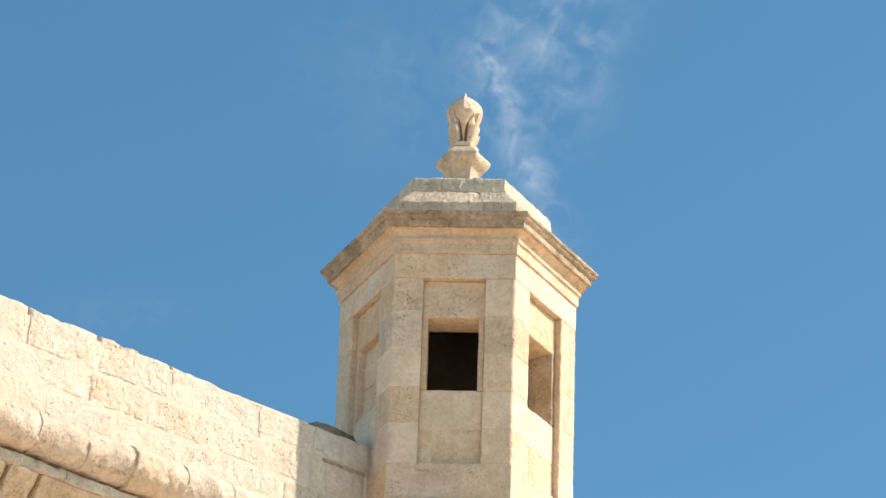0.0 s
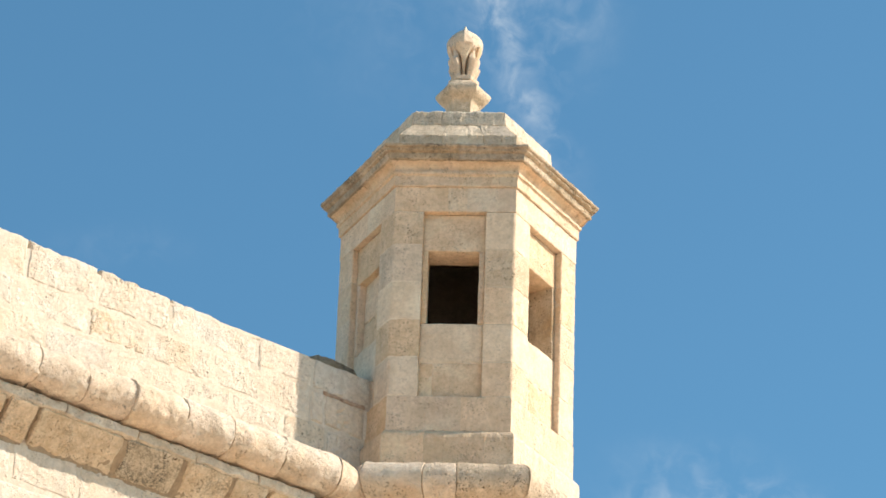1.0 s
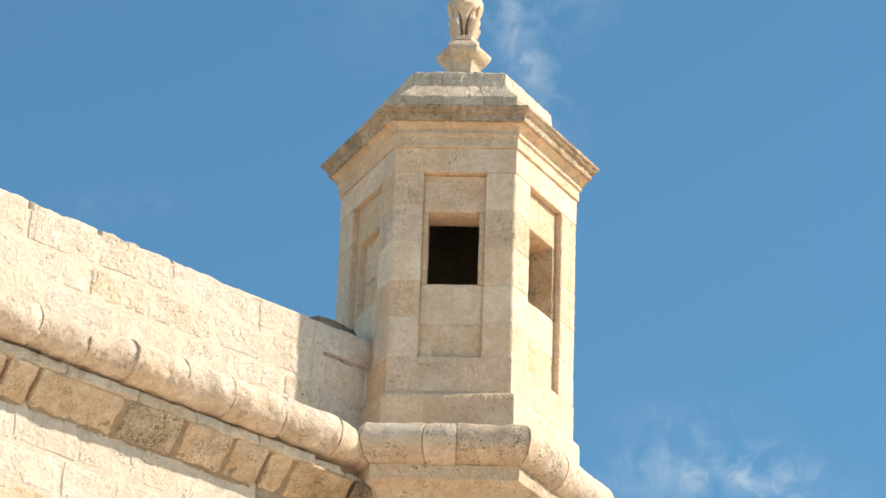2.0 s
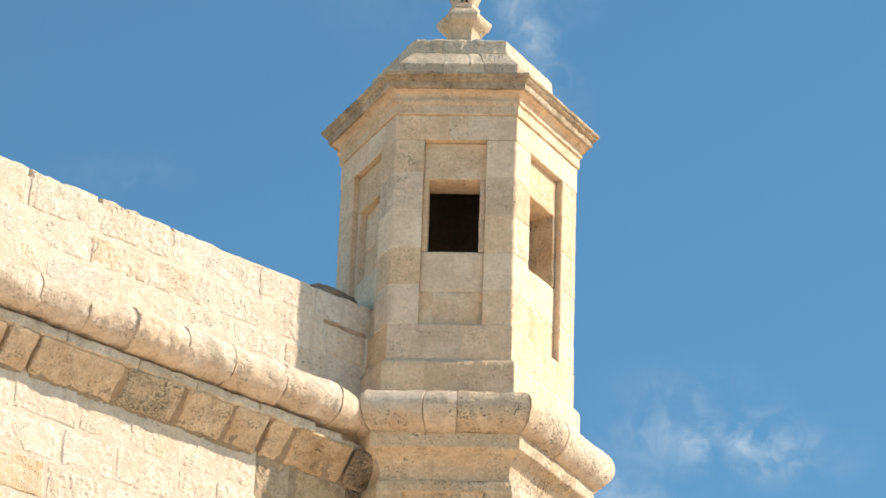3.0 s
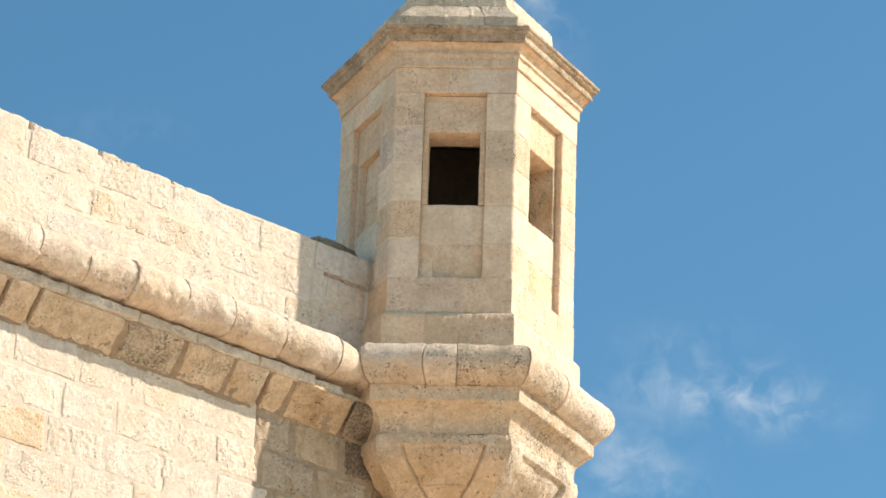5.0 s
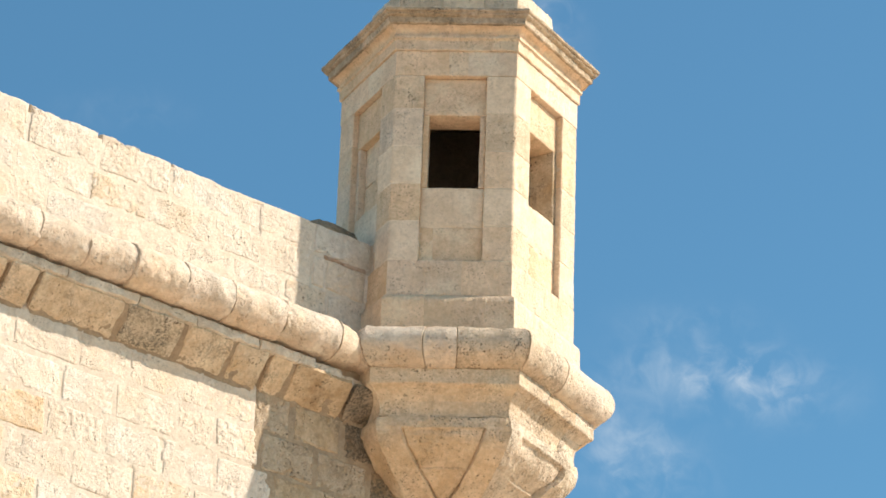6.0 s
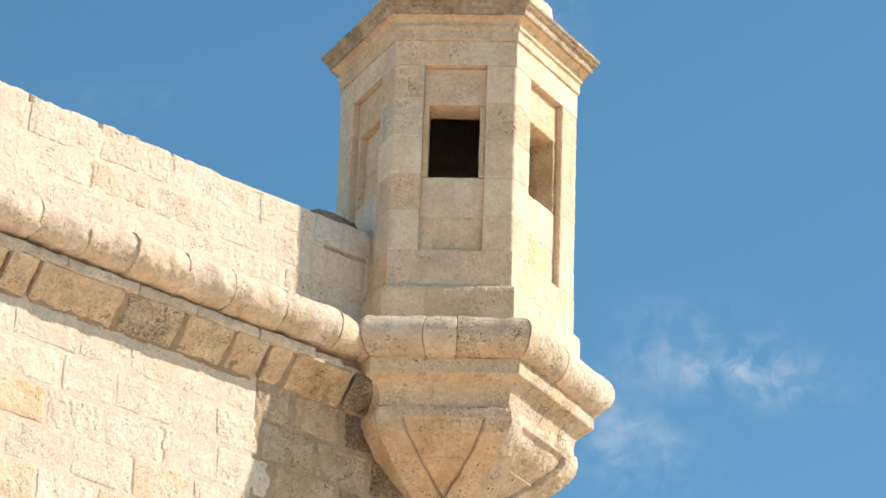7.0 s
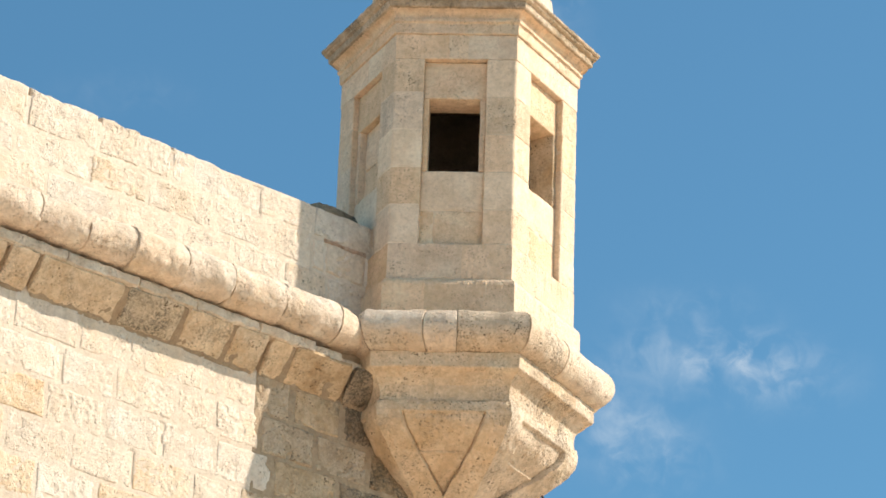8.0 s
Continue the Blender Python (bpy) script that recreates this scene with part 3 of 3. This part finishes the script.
def bowl_side(k):
    nu, zs = 128, []
    for (r0, z0), (r1, z1) in zip(BOWL, BOWL[1:]):
        zs += [z0 + (z1 - z0) * i / 5 for i in range(5)]
    zs.append(BOWL[-1][1])
    zs += [-1.984, -1.992, -2.0, -2.008, -2.196, -2.204, -2.212, -2.220]
    zs = sorted(set(zs), reverse=True)
    verts, faces = [], []
    seed = 3.0 * k
    for z in zs:
        r = bowl_radius(z)
        for i in range(nu + 1):
            f = i / nu
            edge = min(f, 1 - f) * r               # distance from the nearer hip
            rib = 0.160 + 0.045 * min(1.0, max(0.0, (-2.0 - z) / 0.42))
            t1 = min(1, max(0, (edge - rib) / 0.010))
            upper = min(1, max(0, (-1.990 - z) / 0.012)) * min(1, max(0, (z + 2.212) / 0.012))
            lower = min(1, max(0, (-2.204 - z) / 0.012))
            groove = max(0.0, 1 - abs(edge - rib - 0.008) / 0.011) * max(upper, lower)
            inset = ((0.026 if k == 5 else 0.014) + 0.036 * min(1.0, max(0.0, (-2.0 - z) / 0.2))) * t1 * upper + 0.006 * max(0.0, 1 - abs(z + 2.208) / 0.008) + 0.046 * t1 * lower + 0.024 * groove
            p = along(k, f, r - inset * HEX, z)
            verts.append(rough(p, 0.0075, 9.0, 1.0))
    n_ = nu + 1
    for i in range(len(zs) - 1):
        for j in range(nu):
            a = i * n_ + j
            faces.append((a, a + 1, a + 1 + n_, a + n_))
    top, bot = len(verts), len(verts) + 1
    verts += [Vector((0, 0, Z0 + zs[0])), Vector((0, 0, Z0 + zs[-1]))]
    for j in range(nu):
        faces.append((top, j + 1, j))
        a = (len(zs) - 1) * n_
        faces.append((bot, a + j, a + j + 1))
    ends = [i * n_ for i in range(len(zs))]
    faces.append(tuple([top] + ends + [bot]))
    faces.append(tuple([bot] + [e + nu for e in reversed(ends)] + [top]))
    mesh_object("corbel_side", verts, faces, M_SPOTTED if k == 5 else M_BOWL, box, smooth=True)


for k in FACES:
    bowl_side(k)

# ---- finial ----
finial = thing("finial", "carved limestone finial with ridged bulb and upright leaves", "finial", at=(0, 0, 0))


def turned(name, rows, mat, parent, hexed=True, seg=48, amp=0.002, fold=6):
    """Rows of (radius, height, flute depth); hexed follows the box's corners, else round."""
    sts = []
    for r, z, flute in rows:
        st = []
        for i in range(seg):
            a = 2 * math.pi * i / seg
            rr = r
            if hexed:
                m = (a % (2 * math.pi / fold)) - math.pi / fold
                rr = r * (1 + hexed * (math.cos(math.pi / fold) / math.cos(m) - 1))
            rr *= 1 - flute * (0.5 - 0.5 * math.cos(fold * a)) ** 1.6
            st.append(Vector((rr * math.cos(a + radians(PSI)), rr * math.sin(a + radians(PSI)), Z0 + z)))
        sts.append(st)
    return loft(name, sts, mat, parent, smooth=True, amp=amp, freq=18.0)


turned("pedestal", [(0.135, 1.80, 0), (0.122, 1.99, 0), (0.124, 2.03, 0), (0.135, 2.058, 0), (0.158, 2.076, 0), (0.186, 2.094, 0), (0.200, 2.118, 0), (0.206, 2.138, 0), (0.202, 2.150, 0),
                    (0.182, 2.170, 0), (0.148, 2.204, 0), (0.112, 2.236, 0), (0.085, 2.248, 0)], M_ROOF, finial, seg=36)
turned("plinth_slab", [(0.080, 2.240, 0), (0.112, 2.246, 0), (0.114, 2.274, 0), (0.106, 2.281, 0)], M_TOWER, finial, seg=36)
turned("stem", [(0.022, 2.278, 0), (0.022, 2.44, 0), (0.060, 2.53, 0)], M_TOWER, finial, seg=36)


def leaf(k, rows, half, name):
    """An upright leaf at angle step k (sixths, from corner R): rows of (reach, height, width share)."""
    a = radians(PSI + 60 * k)
    rad, tan_ = Vector((math.cos(a), math.sin(a), 0)), Vector((-math.sin(a), math.cos(a), 0))
    sts = []
    for r, z, w in rows:
        h = half * w
        up = Vector((0, 0, Z0 + z))
        sts.append([rad * 0.02 - tan_ * h * 0.15 + up, rad * (r - 0.018) - tan_ * h + up, rad * (r - 0.004) - tan_ * h * 0.55 + up, rad * r + up, rad * (r - 0.004) + tan_ * h * 0.55 + up, rad * (r - 0.018) + tan_ * h + up, rad * 0.02 + tan_ * h * 0.15 + up])
    loft(name, sts, M_TOWER, finial, smooth=True, amp=0.002, freq=20.0)


for k in (0.75, 2.25, 3.75, 5.25):       # four leaves on the diagonals, four slender petals that open into the bulb between them
    leaf(k, [(0.092, 2.278, 0.78), (0.104, 2.32, 0.88), (0.126, 2.37, 1.0), (0.140, 2.405, 1.0), (0.141, 2.418, 0.92), (0.114, 2.432, 0.78), (0.104, 2.46, 0.60), (0.102, 2.49, 0.42), (0.106, 2.52, 0.22), (0.110, 2.55, 0.08)], 0.046, "leaf")
    leaf(k + 0.75, [(0.074, 2.280, 0.42), (0.076, 2.35, 0.42), (0.082, 2.40, 0.55), (0.096, 2.445, 0.95), (0.112, 2.485, 1.5), (0.124, 2.52, 2.1), (0.132, 2.55, 2.5)], 0.026, "petal")
sharp = [(0.092, 2.490, 0), (0.120, 2.525, 0), (0.133, 2.556, 0), (0.135, 2.585, 0), (0.134, 2.612, 0), (0.123, 2.642, 0), (0.104, 2.670, 0), (0.072, 2.692, 0), (0.040, 2.708, 0), (0.018, 2.724, 0), (0.006, 2.762, 0)]
turned("bulb", sharp, M_WORN, finial, hexed=0.6, seg=72, fold=4)

# ---- curtain wall dressing ----
S_END = -0.45
# pointing: a sheet of lime mortar just behind the stones' faces, washed out along a few open joints
OPEN = ((-2.403, -0.57, -0.50, 0.02), (-1.685, -0.72, -0.50, 0.03), (-3.020, -0.93, -0.77, 0.018), (-3.525, -0.68, -0.46, 0.02), (-2.380, -2.70, -2.49, 0.028), (-3.160, -2.44, -2.25, 0.015), (-2.590, -2.96, -2.74, 0.018), (-1.215, -0.70, -0.46, 0.03))
# mortar turns grey within the box's shadow: shade put into its colour
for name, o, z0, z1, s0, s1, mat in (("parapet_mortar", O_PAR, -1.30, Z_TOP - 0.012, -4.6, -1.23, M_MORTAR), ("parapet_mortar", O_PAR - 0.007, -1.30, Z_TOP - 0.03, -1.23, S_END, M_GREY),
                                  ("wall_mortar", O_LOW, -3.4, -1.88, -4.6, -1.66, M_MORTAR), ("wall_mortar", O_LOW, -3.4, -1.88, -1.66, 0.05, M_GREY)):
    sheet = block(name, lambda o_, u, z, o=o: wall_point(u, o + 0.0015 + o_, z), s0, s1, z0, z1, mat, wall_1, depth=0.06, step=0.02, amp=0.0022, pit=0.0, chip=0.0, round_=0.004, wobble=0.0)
    for v in sheet.data.vertices:
        s_, z = v.co.dot(DIR), v.co.z - Z0
        for c, lo, hi, w in OPEN:
            if lo < z < hi and abs(s_ - c) < w:
                v.co -= OUT * 0.035
for z0, z1, o, joints in (
    (-0.697, Z_TOP, O_PAR, [-4.6, -4.0, -3.525, -2.97, -2.396, -1.685, -1.212, -0.72, S_END]),
    (-0.945, -0.700, O_PAR, [-4.5, -3.6, -3.026, -2.569, -2.038, -1.64, -1.215, -1.104, -0.77, S_END]),
    (-1.200, -0.948, O_PAR, [-4.4, -3.83, -3.344, -2.80, -2.28, -1.868, -1.44, -1.08, -0.75, S_END]),
    (-2.180, -1.895, O_LOW, [-4.6, -4.0, -3.54, -3.043, -2.658, -2.068, -1.680, -1.364, -0.95, -0.45, 0.05]),
    (-2.455, -2.184, O_LOW, [-4.5, -3.64, -3.148, -2.750, -2.266, -1.967, -1.611, -1.16, -0.72, -0.35, 0.05]),
    (-2.732, -2.459, O_LOW, [-4.6, -3.67, -3.244, -2.807, -2.370, -1.951, -1.489, -0.97, -0.52, -0.2, 0.05]),
    (-3.008, -2.736, O_LOW, [-4.4, -3.52, -3.034, -2.571, -2.114, -1.74, -1.24, -0.77, -0.35, 0.05]),
    (-3.285, -3.012, O_LOW, [-4.5, -3.82, -3.27, -2.82, -2.34, -1.92, -1.42, -1.02, -0.52, 0.05]),
):
    course(wall_1, o, z0, z1, joints)
for ob in wall_1.children:
    if ob.name.startswith("stone"):
        mid = sum((v.co for v in ob.data.vertices), Vector()) / len(ob.data.vertices)
        s_, z = mid.dot(DIR), mid.z - Z0
        if -1.20 < s_ < -0.75 and z > -0.70:             # the newer, rust-streaked stone that fills up to the box
            ob.data.materials[0] = M_ABUT
        elif z < -1.85 and s_ > (-1.0 if z > -2.2 else -0.85):                   # black-stained stones beside the corbel
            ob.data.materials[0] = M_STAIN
        # stained stones in the box's shadow; their darker colour also holds that shade
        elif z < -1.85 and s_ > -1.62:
            ob.data.materials[0] = M_DIRTY_SHADE
        elif z < -2.7 and -2.6 < s_ < -2.1 or z < -2.4 and s_ < -3.3:
            ob.data.materials[0] = M_IRON

# frieze of leaning blocks under the roll, bedded in broad grey mortar
cuts = (-4.55, -4.2, -3.70, -3.471, -2.815, -2.351, -1.968, -1.679, -1.489, -1.0, -0.66, -0.35)
BED = [(0.074, -1.940), (0.083, -1.914), (0.136, -1.866), (0.186, -1.819), (0.236, -1.769), (0.260, -1.736), (0.258, -1.70)]
for a, b in zip(cuts, cuts[1:]):
    o = 0.330 + rng.uniform(-0.006, 0.006)
    f = O_LOW + 0.014
    prof = [(-0.05, -1.925), *dense([(f - 0.03, -1.918), (f + 0.006, -1.906), (f + 0.065, -1.858), (f + 0.117, -1.811), (o - 0.075, -1.761), (o - 0.050, -1.734), (o - 0.058, -1.712)], 0.022), (-0.05, -1.708)]
    mat = M_SPECK if a == -2.815 else M_STAIN if a > -1.01 else M_OCHRE if a > -1.5 else M_FRIEZE
    crack = a in (-3.70, -3.471, -1.679, -1.0) or b in (-3.70, -3.471, -1.679, -1.0)
    wall_stone("frieze_stone", prof, a, b, mat, wall_1, steps=max(8, int((b - a) / 0.02)), gap=0.034 if crack else 0.036, amp=0.0085, freq=9.0, bevel=0.012, lean=-0.1, smooth=True)
bed = wall_stone("frieze_bed", [(-0.05, -1.940), *dense(BED, 0.03), (-0.05, -1.70)], -4.6, -0.35, M_GREY, wall_1, steps=200, amp=0.003, freq=8.0, smooth=True)
for v in bed.data.vertices:              # open cracks between some blocks
    for c in (-3.70, -3.471, -1.679, -1.0):
        if abs(v.co.dot(DIR) - c + 0.1 * (v.co.z - Z0 + 1.82)) < 0.024 and v.co.dot(OUT) > 0.07:
            v.co -= OUT * 0.06
cuts = (-4.6, -3.9, -3.3, -2.75, -2.3, -1.8, -1.35, -1.12, -0.4)
for a, b in zip(cuts, cuts[1:]):
    o = 0.298 if b < -1.2 else 0.27 if b < -1.0 else 0.22
    wall_stone("fillet_stone", dense([(-0.05, -1.722), (o - 0.022, -1.722), (o - 0.006, -1.714), (o, -1.685), (o - 0.004, -1.655), (o - 0.025, -1.640), (o - 0.09, -1.634), (-0.05, -1.634)], 0.03), a, b, M_FILLET, wall_1, steps=max(8, int((b - a) / 0.025)), gap=0.002, amp=0.012, freq=11.0, smooth=True)
wall_stone("bed_joint", [(-0.05, -1.66), (0.19, -1.66), (0.19, -1.58), (-0.05, -1.58)], -4.6, -0.4, M_GREY, wall_1, steps=20, amp=0.006)
# roll
cuts = (-4.6, -4.1, -3.60, -3.238, -2.883, -2.494, -2.12, -1.70, -1.246)
for a, b in zip(cuts, cuts[1:]):
    ro = R_ROLL + rng.uniform(-0.005, 0.006)
    prof = [(-0.06, Z_ROLL + 0.140), (0.20, Z_ROLL + 0.148)] + arc(O_ROLL, Z_ROLL + rng.uniform(-0.004, 0.004), ro, 110, -104, 34) + [(-0.06, Z_ROLL - 0.15)]
    wall_stone("roll_stone", prof, a, b, M_ROLL, wall_1, steps=int((b - a) / 0.018), smooth=True, gap=-0.004, amp=0.013, freq=8.0, bevel=0.006)

# the roll's last stone draws in towards the box
sts = []
for i in range(19):
    t_ = i / 18
    ctr, rr = O_ROLL - 0.07 * t_, R_ROLL * (1 - 0.25 * t_)
    sts.append([wall_point(-1.246 + 0.30 * t_, o, z) for o, z in [(-0.06, Z_ROLL + 0.13), (0.05, Z_ROLL + 0.13)] + arc(ctr, Z_ROLL + 0.018 * t_, rr, 110, -104, 34) + [(-0.06, Z_ROLL - 0.14)]])
swept("roll_stone", sts, M_ROLL, wall_1, smooth=True, amp=0.007, bevel=0.004)

# rust stain along the foot of the filling stone, built as thin added strips
for a, b, h in ((-1.12, -0.94, 0.008), (-0.955, -0.76, 0.011)):
    wall_stone("packing_sliver", [(-0.05, -0.700 - h), (O_PAR + 0.004, -0.700 - h), (O_PAR + 0.007, -0.700), (O_PAR + 0.004, -0.690 + h * 0.5), (-0.05, -0.690 + h * 0.5)], a, b, M_RUST, wall_1, steps=24, gap=0.0, amp=0.007, freq=22.0)

# broken coping stone against the box, behind the parapet's end
prof = [(-0.30, Z_TOP - 0.03), (-0.06, Z_TOP - 0.03), (-0.05, Z_TOP + 0.02), (-0.09, Z_TOP + 0.085), (-0.24, Z_TOP + 0.11), (-0.30, Z_TOP + 0.03)]
coping = wall_stone("coping_stone", prof, -1.12, -0.80, M_STAIN, None, steps=10, amp=0.012, freq=9.0)
tagged(coping, "broken dark coping stone beside the sentry box", "stone")

# a cable that hangs down behind the corbel
pts = [Vector((0.50, 0.10, Z0 - 2.15)), Vector((0.62, 0.02, Z0 - 2.20)), Vector((0.685, -0.03, Z0 - 2.29)), Vector((0.72, -0.04, Z0 - 2.6)), Vector((0.66, 0.0, Z0 - 4.5)), Vector((0.60, 0.05, 0.1))]
cu_ = bpy.data.curves.new("cable", "CURVE")
cu_.dimensions, cu_.bevel_depth, cu_.bevel_resolution = "3D", 0.008, 2
sp = cu_.splines.new("NURBS")
sp.points.add(len(pts) - 1)
for pnt, v in zip(sp.points, pts):
    pnt.co = (*v, 1)
sp.use_endpoint_u, sp.order_u = True, 3
black = bpy.data.materials.new("black_rubber")
black.use_nodes = True
black.node_tree.nodes["Principled BSDF"].inputs["Base Color"].default_value = (0.02, 0.02, 0.022, 1)
black.node_tree.nodes["Principled BSDF"].inputs["Roughness"].default_value = 0.5
cu_.materials.append(black)
tagged(new("cable", cu_), "thin black cable hanging behind the corbel", "cable")
